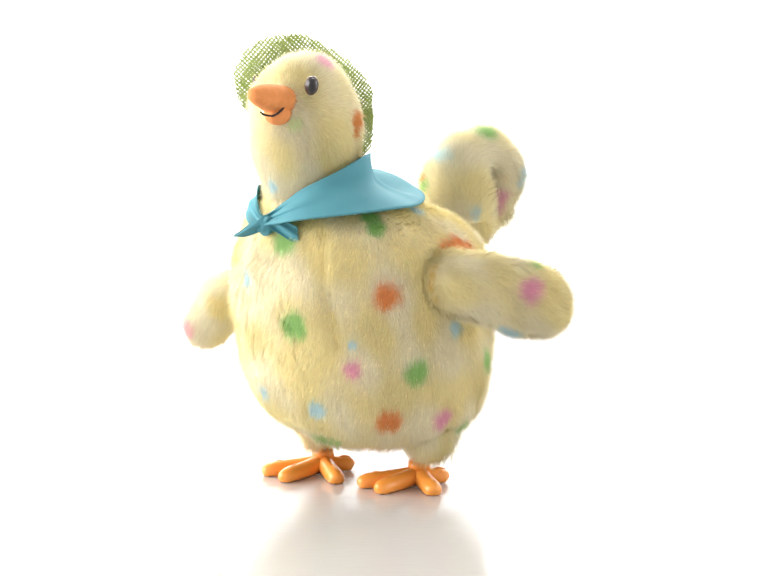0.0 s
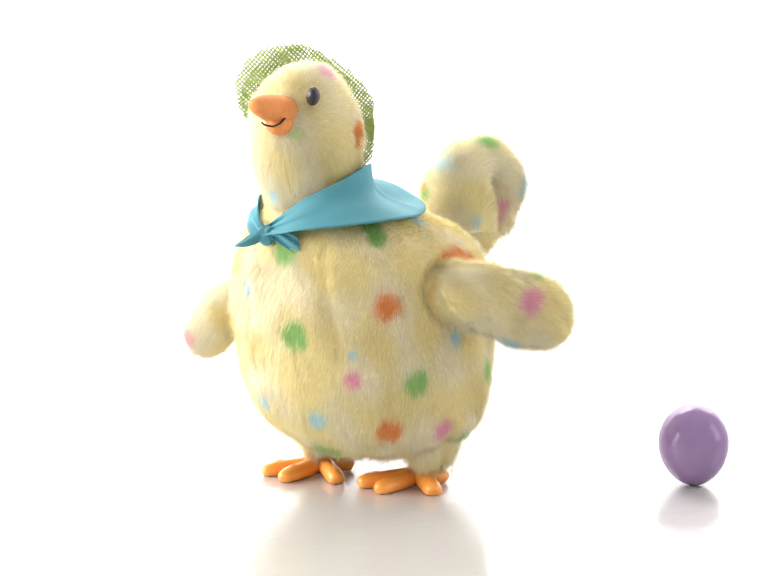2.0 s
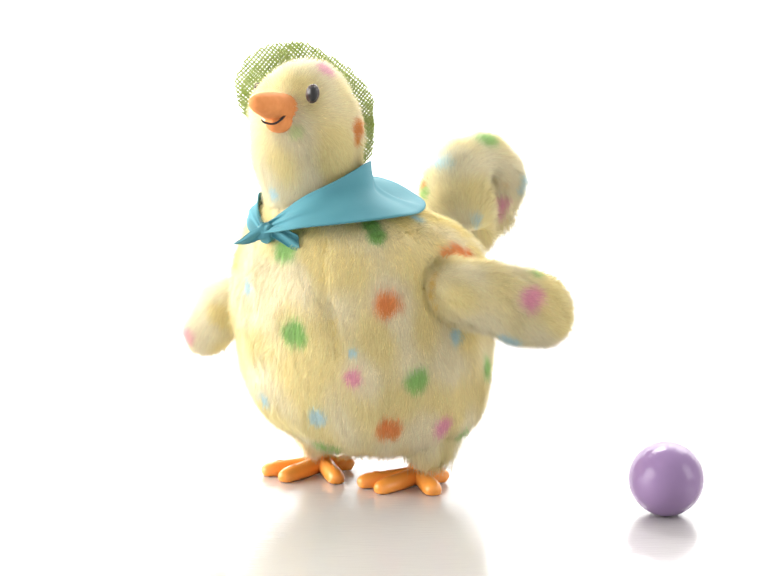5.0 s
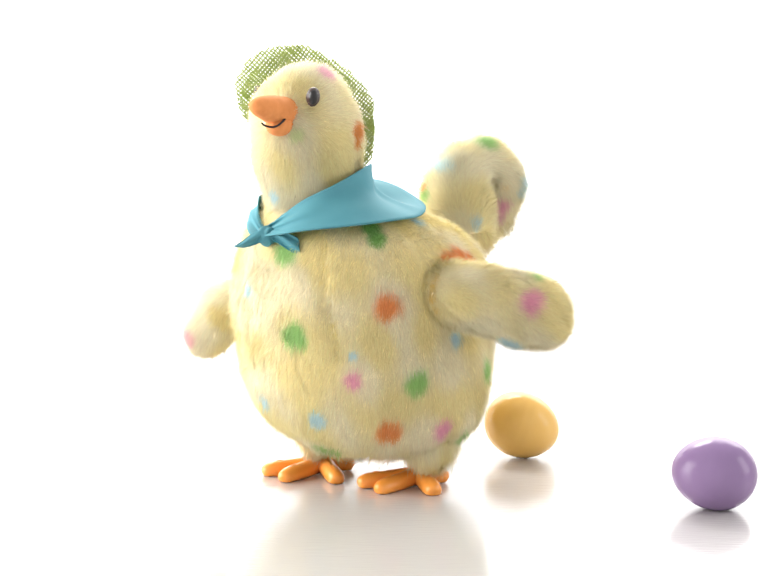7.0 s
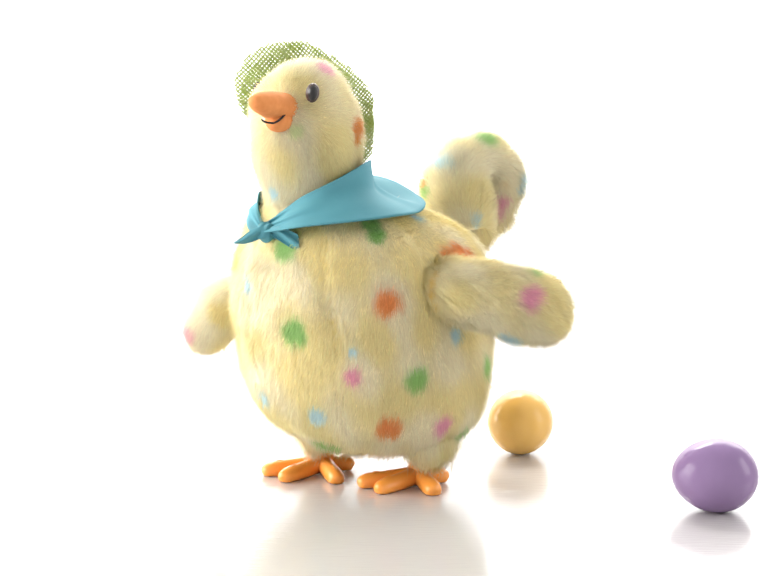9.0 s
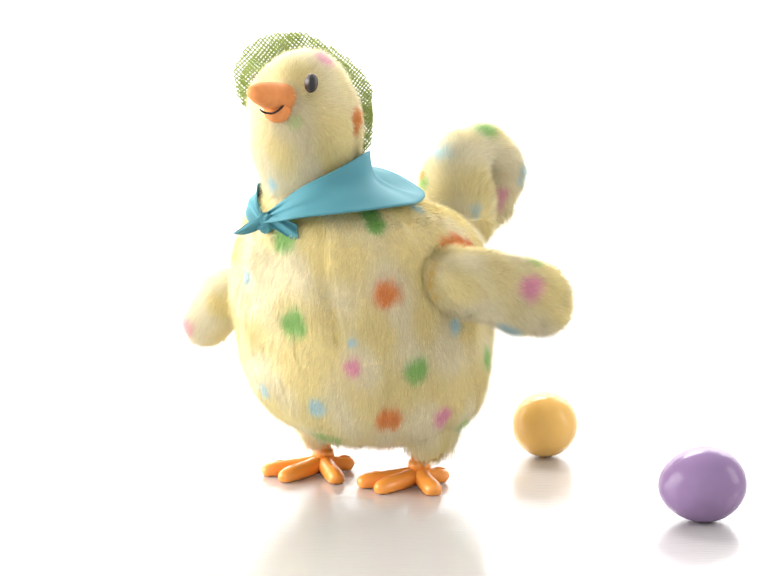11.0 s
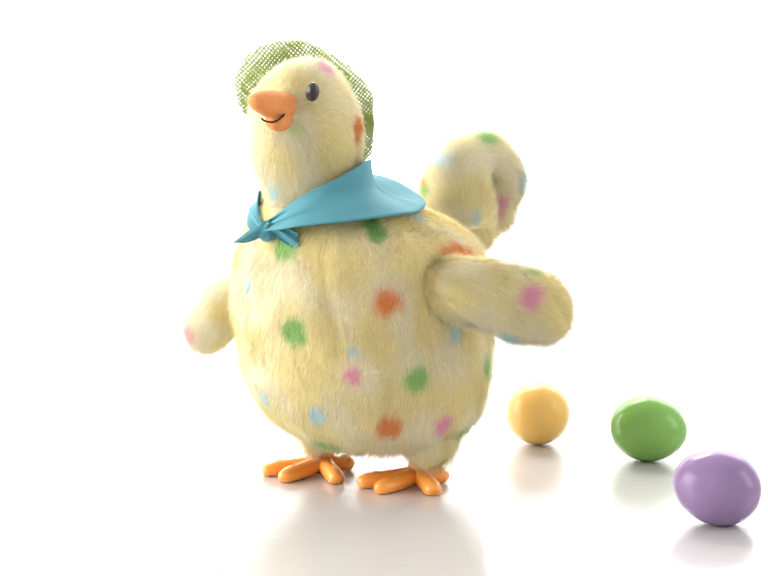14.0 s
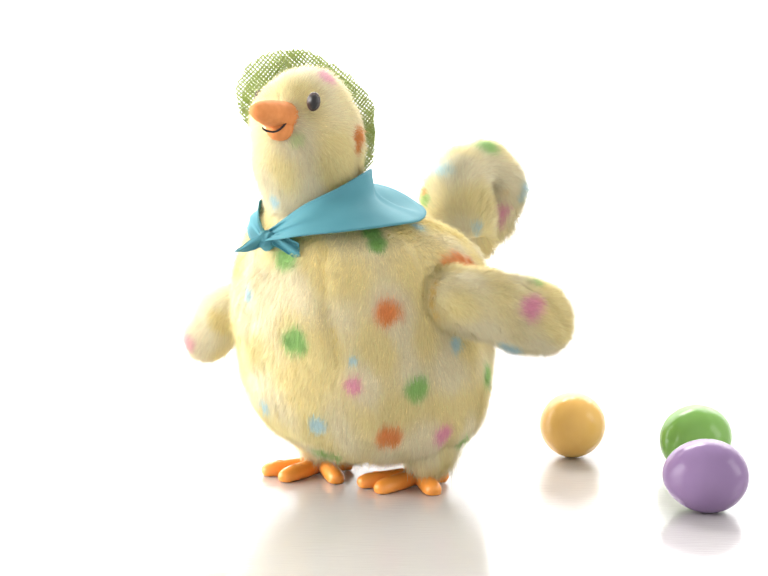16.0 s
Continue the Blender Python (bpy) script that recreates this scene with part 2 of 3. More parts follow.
# ---- the hen ----
BODY = [(-0.0055, 0.016, 0.0194, 0.0139), (-0.0033, 0.015, 0.0226, 0.0348), (-0.0046, 0.013, 0.0286, 0.0502), (-0.0058, 0.012, 0.0368, 0.061), (-0.0085, 0.012, 0.0514, 0.0682), (-0.0097, 0.012, 0.066, 0.0719), (-0.011, 0.012, 0.0805, 0.0734),
        (-0.0123, 0.012, 0.095, 0.0739), (-0.0131, 0.01, 0.1097, 0.0734), (-0.0135, 0.008, 0.1214, 0.0721), (-0.0138, 0.006, 0.133, 0.0692), (-0.0173, 0.003, 0.1447, 0.062), (-0.0242, 0, 0.1535, 0.0505), (-0.031, -0.004, 0.1622, 0.0377), (-0.0344, -0.008, 0.1695, 0.0244)]
HEAD = [(-0.0413, -0.01, 0.1433, 0.0147), (-0.042, -0.011, 0.1512, 0.0223), (-0.0409, -0.012, 0.1602, 0.0249), (-0.0413, -0.014, 0.1714, 0.0264), (-0.0421, -0.016, 0.1825, 0.0281), (-0.0429, -0.019, 0.1964, 0.0293), (-0.0432, -0.021, 0.2095, 0.0290),
        (-0.0434, -0.022, 0.2195, 0.0268), (-0.0436, -0.023, 0.2290, 0.0221), (-0.0436, -0.023, 0.2346, 0.0167), (-0.0434, -0.023, 0.2385, 0.0097), (-0.0434, -0.023, 0.2397, 0.003)]
THIGH_A = [(-0.0337, 0.022, 0.0313, 0.0093), (-0.0390, 0.022, 0.0262, 0.0122), (-0.0398, 0.022, 0.0222, 0.0104), (-0.038, 0.024, 0.0186, 0.0064)]
THIGH_B = [(0.0214, -0.012, 0.0379, 0.0129), (0.0242, -0.012, 0.0304, 0.0163), (0.0243, -0.01, 0.023, 0.0147), (0.0226, -0.008, 0.0174, 0.0085)]
WING_L = [(0.0239, -0.035, 0.1209, 0.0081), (0.0286, -0.042, 0.1202, 0.0138), (0.0444, -0.05, 0.117, 0.0170), (0.0627, -0.056, 0.1133, 0.0181), (0.0775, -0.061, 0.1100, 0.0187), (0.0885, -0.064, 0.1076, 0.0170), (0.0948, -0.065, 0.1066, 0.0118), (0.0978, -0.065, 0.1062, 0.0042)]
WING_SEAM = [(0.070, -0.065, 0.1290), (0.077, -0.071, 0.1262), (0.085, -0.076, 0.1200), (0.0915, -0.079, 0.1125), (0.0965, -0.076, 0.104)]
WING_R = [(-0.0809, 0.012, 0.1094, 0.0085), (-0.0886, 0.018, 0.1034, 0.0143), (-0.0981, 0.026, 0.0923, 0.0151), (-0.1047, 0.032, 0.0831, 0.0128), (-0.1088, 0.035, 0.0784, 0.0099), (-0.1119, 0.036, 0.0753, 0.0047)]
TAIL = [(0.051, 0.062, 0.1325, 0.0149), (0.0466, 0.07, 0.1467, 0.0178), (0.0445, 0.074, 0.1614, 0.0180), (0.0475, 0.08, 0.173, 0.0165), (0.0555, 0.088, 0.1787, 0.0145), (0.0645, 0.094, 0.1775, 0.0145), (0.0696, 0.097, 0.1700, 0.0152), (0.0690, 0.097, 0.1605, 0.0150), (0.0662, 0.096, 0.1516, 0.0130), (0.0630, 0.095, 0.1433, 0.0095), (0.061, 0.094, 0.1385, 0.0035)]
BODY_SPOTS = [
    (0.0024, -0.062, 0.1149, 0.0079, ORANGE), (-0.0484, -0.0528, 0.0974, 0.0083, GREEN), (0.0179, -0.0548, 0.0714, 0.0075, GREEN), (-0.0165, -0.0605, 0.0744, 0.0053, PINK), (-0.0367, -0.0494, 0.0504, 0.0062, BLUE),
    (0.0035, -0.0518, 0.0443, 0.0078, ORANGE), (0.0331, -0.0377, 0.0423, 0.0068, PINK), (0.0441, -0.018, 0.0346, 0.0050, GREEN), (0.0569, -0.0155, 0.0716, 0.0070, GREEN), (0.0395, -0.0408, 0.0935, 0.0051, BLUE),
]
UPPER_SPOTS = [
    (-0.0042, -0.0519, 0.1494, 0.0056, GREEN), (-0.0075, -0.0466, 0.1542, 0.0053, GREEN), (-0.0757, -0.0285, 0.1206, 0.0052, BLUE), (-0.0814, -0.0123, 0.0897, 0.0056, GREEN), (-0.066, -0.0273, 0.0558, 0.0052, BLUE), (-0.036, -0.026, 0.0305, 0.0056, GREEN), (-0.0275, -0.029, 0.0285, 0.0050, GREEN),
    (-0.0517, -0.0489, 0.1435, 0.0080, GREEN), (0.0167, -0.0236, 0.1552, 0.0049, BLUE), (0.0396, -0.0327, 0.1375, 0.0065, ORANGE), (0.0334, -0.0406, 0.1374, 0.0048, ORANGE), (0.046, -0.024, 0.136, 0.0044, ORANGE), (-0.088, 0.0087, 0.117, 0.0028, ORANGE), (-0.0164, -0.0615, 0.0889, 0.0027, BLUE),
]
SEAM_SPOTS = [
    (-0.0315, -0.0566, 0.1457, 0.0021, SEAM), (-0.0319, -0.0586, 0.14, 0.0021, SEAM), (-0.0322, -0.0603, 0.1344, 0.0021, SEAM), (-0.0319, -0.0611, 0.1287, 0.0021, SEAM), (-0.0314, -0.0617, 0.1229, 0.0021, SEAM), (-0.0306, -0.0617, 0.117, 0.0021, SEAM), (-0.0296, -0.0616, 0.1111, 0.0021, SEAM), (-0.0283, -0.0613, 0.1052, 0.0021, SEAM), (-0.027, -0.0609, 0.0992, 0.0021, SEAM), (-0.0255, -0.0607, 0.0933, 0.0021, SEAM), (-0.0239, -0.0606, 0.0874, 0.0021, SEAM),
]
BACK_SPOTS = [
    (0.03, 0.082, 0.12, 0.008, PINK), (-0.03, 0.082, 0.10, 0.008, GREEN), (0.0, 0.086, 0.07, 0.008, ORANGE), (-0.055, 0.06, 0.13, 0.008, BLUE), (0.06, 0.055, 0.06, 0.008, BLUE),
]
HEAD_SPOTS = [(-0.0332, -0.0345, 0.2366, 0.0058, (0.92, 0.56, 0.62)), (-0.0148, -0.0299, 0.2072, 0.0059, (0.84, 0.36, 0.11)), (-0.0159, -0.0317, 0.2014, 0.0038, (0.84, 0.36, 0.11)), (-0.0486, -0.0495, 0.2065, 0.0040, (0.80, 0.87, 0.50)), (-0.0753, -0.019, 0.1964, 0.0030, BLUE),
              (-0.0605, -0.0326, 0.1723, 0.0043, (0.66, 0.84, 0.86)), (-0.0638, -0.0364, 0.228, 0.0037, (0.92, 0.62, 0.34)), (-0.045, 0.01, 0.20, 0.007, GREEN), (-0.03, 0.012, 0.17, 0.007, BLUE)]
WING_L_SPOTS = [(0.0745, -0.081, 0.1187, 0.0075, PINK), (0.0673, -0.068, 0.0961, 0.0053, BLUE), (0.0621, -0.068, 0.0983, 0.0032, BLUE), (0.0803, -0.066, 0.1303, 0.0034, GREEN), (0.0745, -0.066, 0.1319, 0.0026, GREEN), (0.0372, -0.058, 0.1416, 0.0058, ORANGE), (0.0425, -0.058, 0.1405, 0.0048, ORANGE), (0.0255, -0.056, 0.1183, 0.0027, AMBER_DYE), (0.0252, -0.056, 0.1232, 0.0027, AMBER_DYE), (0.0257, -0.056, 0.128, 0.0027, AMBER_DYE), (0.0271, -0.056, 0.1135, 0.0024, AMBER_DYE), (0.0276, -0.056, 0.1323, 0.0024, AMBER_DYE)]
# a pink spot, then light showing through the wing, painted as yellow dye
WING_R_SPOTS_AND_GLOW = [(-0.114, 0.024, 0.0844, 0.0058, (0.92, 0.55, 0.55)), (-0.0935, 0.008, 0.0985, 0.0074, (0.94, 0.80, 0.40))]
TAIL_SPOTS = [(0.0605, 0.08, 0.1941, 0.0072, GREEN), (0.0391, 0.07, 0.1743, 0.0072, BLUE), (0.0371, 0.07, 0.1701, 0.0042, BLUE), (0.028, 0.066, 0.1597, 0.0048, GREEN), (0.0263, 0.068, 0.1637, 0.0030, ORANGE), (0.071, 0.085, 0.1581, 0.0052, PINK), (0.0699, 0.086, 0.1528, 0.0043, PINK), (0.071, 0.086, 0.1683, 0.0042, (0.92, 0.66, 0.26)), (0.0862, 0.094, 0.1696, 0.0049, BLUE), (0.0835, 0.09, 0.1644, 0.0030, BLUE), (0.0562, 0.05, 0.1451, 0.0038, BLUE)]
EYE_AT = Vector((-0.0378, -0.0585, 0.2251))
BEAK_AT = Vector((-0.0592, -0.048, 0.2151))

# height and reach of the kerchief's upper and lower edge round the neck: (degrees, metres, metres)
SCARF_X, SCARF_Y = -0.0397, -0.012
SCARF_TOP = [(-50, 0.0345, 0.1524), (-25, 0.0355, 0.1617), (0, 0.036, 0.1714), (45, 0.0345, 0.1834), (75, 0.0335, 0.1867), (110, 0.034, 0.1848), (150, 0.035, 0.1785), (200, 0.0325, 0.172), (250, 0.0308, 0.1690), (275, 0.0308, 0.1668), (310, 0.0335, 0.1524)]
SCARF_LOW = [(-50, 0.041, 0.1469), (-25, 0.047, 0.1508), (0, 0.055, 0.1552), (45, 0.063, 0.1592), (75, 0.0625, 0.16), (108, 0.063, 0.1646), (132, 0.061, 0.1700), (155, 0.056, 0.1718), (200, 0.047, 0.165), (250, 0.039, 0.1562), (275, 0.0385, 0.1533), (310, 0.041, 0.1469)]


def scarf_edges(degrees):
    """Reach and height of both edges of the kerchief at these angles."""
    out = []
    for rows in (SCARF_TOP, SCARF_LOW):
        g = glide(rows, 400)
        out += [np.interp(degrees, g[:, 0], g[:, 1]), np.interp(degrees, g[:, 0], g[:, 2])]
    return out


def under_scarf(points, margin):
    a = np.degrees(np.arctan2(points[:, 0] - SCARF_X, -(points[:, 1] - SCARF_Y)))
    a = np.where(a < -50, a + 360, a)
    _, top, _, low = scarf_edges(a)
    return (points[:, 2] < top - margin) & (points[:, 2] > low + margin)


def keep_body(points):
    return ~under_scarf(points, -0.0008)


def keep_head(points):
    eye = np.linalg.norm(points - np.array(EYE_AT), axis=1) > 0.0065
    beak = np.linalg.norm((points - np.array(BEAK_AT)) * [1, 0.6, 1], axis=1) > 0.008
    return eye & beak & ~under_scarf(points, 0.0015)


def face_flow(points):
    """The pile of the face strokes away from the beak, that of the neck downward."""
    away = points - np.array(BEAK_AT)
    away /= np.linalg.norm(away, axis=1)[:, None]
    near = np.clip((points[:, 2] - 0.185) / 0.03, 0, 1)[:, None]
    return away * near + np.array([0.0, 0.0, -1.0]) * (1 - near)


def along_path(rows):
    g = glide(rows, 40)[:, :3]
    way = np.gradient(g, axis=0)

    def flow(points):
        i = np.argmin(((points[:, None, :] - g[None]) ** 2).sum(2), axis=1)
        w = way[i]
        return w / np.linalg.norm(w, axis=1)[:, None] + np.array([0, 0, -0.3])
    return flow


def body_pile(points):
    """The pile grows longer round the legs."""
    return 0.0060 + 0.0048 * np.clip((0.036 - points[:, 2]) / 0.016, 0, 1)


def tail_pile(points):
    """Long ragged pile at the drooping tip of the tail."""
    tip = np.linalg.norm(points - np.array(TAIL[-1][:3]), axis=1)
    return 0.0074 + 0.0040 * np.clip(1.3 - tip / 0.022, 0, 1)


def creased(form, rows, depth, width):
    """A sewn seam: the form drawn in along a line."""
    points, tris = form
    line = glide(rows, 120)
    d = np.sqrt(((points[:, None, :] - line[None]) ** 2).sum(2)).min(1)
    return points - vertex_normals(points, tris) * (depth * np.exp(-(d / width) ** 2))[:, None], tris


hen = tagged(new("plush_hen"), "spotted cream plush toy hen wearing a teal kerchief and net bonnet", "toy hen")

body_form = joined(creased(tube(BODY, 150, 180, upright=True), [row[:3] for row in SEAM_SPOTS], 0.0011, 0.003), tube(THIGH_A, 20, 28), tube(THIGH_B, 20, 28))
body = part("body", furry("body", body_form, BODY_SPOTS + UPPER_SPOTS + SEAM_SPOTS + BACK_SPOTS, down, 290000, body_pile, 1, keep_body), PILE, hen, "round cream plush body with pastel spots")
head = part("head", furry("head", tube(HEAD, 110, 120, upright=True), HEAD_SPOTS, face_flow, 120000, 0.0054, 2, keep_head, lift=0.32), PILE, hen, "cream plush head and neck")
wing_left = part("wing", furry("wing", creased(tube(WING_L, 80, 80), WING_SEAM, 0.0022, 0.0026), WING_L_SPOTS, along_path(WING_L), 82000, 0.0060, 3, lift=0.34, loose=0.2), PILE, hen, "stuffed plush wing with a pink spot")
wing_right = part("wing", furry("wing", tube(WING_R, 70, 70, flat=0.7), WING_R_SPOTS_AND_GLOW, along_path(WING_R), 46000, 0.0062, 4), PILE, hen, "stuffed plush wing held out")
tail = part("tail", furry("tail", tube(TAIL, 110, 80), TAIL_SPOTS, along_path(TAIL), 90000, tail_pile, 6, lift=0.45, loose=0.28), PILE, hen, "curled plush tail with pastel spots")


def hen_face():
    # upper and lower beak of felt, with the stitched smile between them
    bm = bmesh.new()
    pipe(bm, [(-0.0523, -0.038, 0.2145, 0.0091), (-0.0546, -0.045, 0.2163, 0.0098), (-0.0582, -0.054, 0.2179, 0.0092), (-0.0621, -0.062, 0.2195, 0.0078), (-0.0656, -0.068, 0.2204, 0.0062), (-0.0682, -0.0715, 0.2208, 0.0039), (-0.0694, -0.073, 0.2208, 0.001)], 30, 32, 0.86)
    part("upper_beak", bm, FELT, head, "orange felt upper beak")
    bm = bmesh.new()
    pipe(bm, [(-0.054, -0.036, 0.2133, 0.007), (-0.0556, -0.046, 0.2111, 0.0077), (-0.0568, -0.053, 0.2103, 0.0071), (-0.0578, -0.058, 0.2097, 0.0052), (-0.0584, -0.061, 0.2093, 0.0016)], 24, 28, 0.9)
    part("lower_beak", bm, FELT, head, "orange felt lower beak")
    bm = bmesh.new()
    pipe(bm, [(-0.0648, -0.0655, 0.2116, 0.0004), (-0.0632, -0.0665, 0.2103, 0.0006), (-0.0606, -0.0665, 0.2096, 0.0006), (-0.0581, -0.066, 0.2095, 0.0006), (-0.0556, -0.064, 0.2107, 0.0006), (-0.0537, -0.0605, 0.2124, 0.0006), (-0.0526, -0.0575, 0.2139, 0.0006), (-0.0521, -0.0555, 0.2151, 0.0004)], 40, 8)
    pipe(bm, [(-0.0538, -0.0585, 0.2149, 0.0003), (-0.0526, -0.0575, 0.2141, 0.0005), (-0.0514, -0.0545, 0.213, 0.0003)], 12, 8)
    part("smile", bm, THREAD, head, "black stitched smile line")
    turn = Matrix.Rotation(radians(8), 4, "Y")
    bm = bmesh.new()
    ball(bm, EYE_AT, (0.0037, 0.0035, 0.0052), turn=turn)
    eye = part("eye", bm, EYE_RIM, head, "glossy dark brown oval plastic eye")
    bm = bmesh.new()
    ball(bm, EYE_AT + Vector((0.0002, -0.0016, 0)), (0.0028, 0.0025, 0.0041), turn=turn)
    part("pupil", bm, EYE_BLACK, eye)
    # the far eye, on the other side of the beak
    bm = bmesh.new()
    far = Vector((EYE_AT.x - 0.0326, EYE_AT.y + 0.047, EYE_AT.z))
    ball(bm, far, (0.0026, 0.0037, 0.0052))
    part("eye", bm, EYE_RIM, head, "glossy dark brown oval plastic eye")


hen_face()


def kerchief():
    bm = bmesh.new()
    around, across = 240, 26
    degrees = np.linspace(-50, 310, around)
    rt, zt, rb, zb = scarf_edges(degrees)
    grid = []
    for i in range(around):
        a = radians(degrees[i])
        row = []
        for j in range(across):
            s = j / (across - 1)
            back = math.exp(-((degrees[i] - 100) / 45) ** 2)
            r = rt[i] + (rb[i] - rt[i]) * s ** (1.25 + 1.6 * back)
            z = zt[i] + (zb[i] - zt[i]) * s ** (0.9 - 0.25 * back)
            z += math.sin(math.pi * s ** 1.1) * (0.0020 * math.exp(-((degrees[i] - 82) / 7) ** 2) - 0.0034 * math.exp(-((degrees[i] - 104) / 15) ** 2)) + 0.0028 * s * math.exp(-((degrees[i] - 142) / 20) ** 2)
            fold = 0.0011 * math.sin(degrees[i] * 0.11 + 5.5 * s) * math.sin(math.pi * min(1, s * 1.3)) + 0.0007 * math.sin(degrees[i] * 0.05 - 9 * s)
            pinch = math.exp(-((degrees[i] + 50) / 38) ** 2) + math.exp(-((degrees[i] - 310) / 22) ** 2)
            r += fold + 0.0014 * pinch * math.sin(17 * s + 0.02 * degrees[i])
            row.append(bm.verts.new((SCARF_X + r * math.sin(a), SCARF_Y - r * math.cos(a), z)))
        grid.append(row)
    for a, b in zip(grid, grid[1:]):
        for j in range(across - 1):
            bm.faces.new((a[j], b[j], b[j + 1], a[j + 1]))
    bmesh.ops.recalc_face_normals(bm, faces=bm.faces[:])
    bmesh.ops.solidify(bm, geom=bm.faces[:], thickness=0.0009)
    cloth = part("kerchief", bm, SATIN, hen, "teal satin kerchief knotted at the front")
    # knot
    bm = bmesh.new()
    for v in ball(bm, (-0.0637, -0.044, 0.1491), (0.0062, 0.0052, 0.0054), 32, 20):
        a = math.atan2(v.co.z - 0.1491, v.co.x - -0.0637)
        v.co += (v.co - Vector((-0.0637, -0.044, 0.1491))) * 0.10 * math.sin(a * 5 + v.co.y * 900)
    part("knot", bm, SATIN, cloth)

    def tail_of_cloth(rows, waves):
        b = bmesh.new()
        long, ring = 26, 28
        g = glide(rows, long)
        net = []
        for i in range(long):
            c, half, lean = Vector(g[i][:3]), g[i][3], g[i][4]
            up = Vector((math.sin(lean), 0, math.cos(lean)))
            line = []
            for j in range(ring):
                a = 2 * math.pi * j / ring
                u = math.cos(a)
                fold = -0.0016 * math.sin(u * waves + i * 0.12) - 0.001 * u * u
                thick = 0.0006 * math.copysign(abs(math.sin(a)) ** 0.35, math.sin(a))
                line.append(b.verts.new(c + up * (u * half) + Vector((0, fold + thick, 0))))
            net.append(line)
        for p, q in zip(net, net[1:]):
            for j in range(ring):
                b.faces.new((p[j], p[(j + 1) % ring], q[(j + 1) % ring], q[j]))
        b.faces.new(net[0])
        b.faces.new(net[-1])
        part("loose_end", b, SATIN, cloth)

    tail_of_cloth([(*(-0.0652, -0.046, 0.1488), 0.0022, 0.3), (*(-0.0694, -0.047, 0.1484), 0.0044, 0.35), (*(-0.0741, -0.048, 0.1468), 0.0040, 0.4), (*(-0.0783, -0.049, 0.1451), 0.0020, 0.5), (*(-0.0815, -0.05, 0.1441), 0.0003, 0.6)], 3.0)
    tail_of_cloth([(*(-0.0612, -0.049, 0.1502), 0.0022, -0.1), (*(-0.0568, -0.052, 0.1494), 0.0046, -0.25), (*(-0.0525, -0.054, 0.1475), 0.0062, -0.35), (*(-0.0487, -0.055, 0.146), 0.0056, -0.3), (*(-0.0458, -0.055, 0.1452), 0.0040, -0.1)], 4.2)
    return cloth


scarf = kerchief()


# half-width of the bonnet's brim round its middle: (degrees, metres)
BRIM = [(-48, 0.0462), (-33, 0.0452), (-18, 0.0416), (-4, 0.0396), (12, 0.0392), (26, 0.0368), (40, 0.0351), (56, 0.0341), (72, 0.0344), (90, 0.0379), (105, 0.0394), (120, 0.0415), (136, 0.0433), (152, 0.0427), (164, 0.0411), (177, 0.0368), (190, 0.0332)]


def net_hat():
    """A stiff open-weave bonnet round the back of the head: two sets of crossing threads on a bowl that opens to the face."""
    front = Vector((-0.04, -1.0, 0.12)).normalized()
    side = Vector((0, 0, 1)).cross(front).normalized()
    top = front.cross(side).normalized()
    centre, front, side, top = (np.array(v) for v in (Vector((-0.0448, -0.004, 0.2149)), front, side, top))
    brim = glide(BRIM, 300)
    points, tris = [], []
    total = 0
    for layer, limit, gap in ((0, 1.0, 0.00172), (1, 0.95, 0.00180)):
        for lean in (47 + 3 * layer, -41 + 3 * layer):
            way = np.array([math.cos(radians(lean)), math.sin(radians(lean))])
            across = np.array([-way[1], way[0]])
            for k in range(-32, 33):
                s = np.arange(-0.052, 0.052, 0.0007)
                flat = way * s[:, None] + across * (k * gap)
                flat = flat + 0.00016 * np.stack([np.sin(420 * flat[:, 1] + k), np.sin(380 * flat[:, 0] + 2 * k)], -1)
                x, z = flat[:, 0], flat[:, 1]
                turn = np.degrees(np.arctan2(z, x))
                turn = np.where(turn < -90, turn + 360, turn)
                out = np.hypot(x, z) / np.interp(turn, brim[:, 0], brim[:, 1])
                fray = limit * (1 + 0.012 * math.sin(7.3 * k + lean) + 0.05 * layer * np.sin(turn * 0.06 + 2.5))
                inside = (out < fray) & (out > 0.34) & (turn > -46) & (turn < 189)
                slope = np.where(out > 0.68, 0.014 * (1 - out) / 0.32, 0.014 + 0.03 * np.sqrt(np.clip(1 - (out / 0.68) ** 2, 0, 1)))
                wave = 0.0016 * np.sin(3 * np.radians(turn) + 1) + 0.00022 * np.sin(s / gap * math.pi + math.pi * (k + (lean > 0)))
                place = centre + front * (wave - slope - 0.004 * layer)[:, None] + side * x[:, None] + top * z[:, None]
                cut = np.flatnonzero(np.diff(np.concatenate([[0], inside.astype(int), [0]])))
                for i, j in zip(cut[::2], cut[1::2]):
                    n = j - i
                    if n < 3:
                        continue
                    wide = across[0] * side + across[1] * top
                    ring = [wide * 0.00043, -wide * 0.00043, front * 0.0004]
                    points.append(np.stack([place[i:j] + r for r in ring], 1).reshape(-1, 3))
                    base = total + 3 * np.arange(n - 1)[:, None]
                    for a, b in ((0, 1), (1, 2), (2, 0)):
                        tris += [base + [a, b, b + 3], base + [a, b + 3, a + 3]]
                    total += 3 * n
    data = data_mesh("hat", np.vstack(points), np.vstack(tris))
    return part("hat", data, NET, hen, "green open-weave net bonnet")


hat = net_hat()


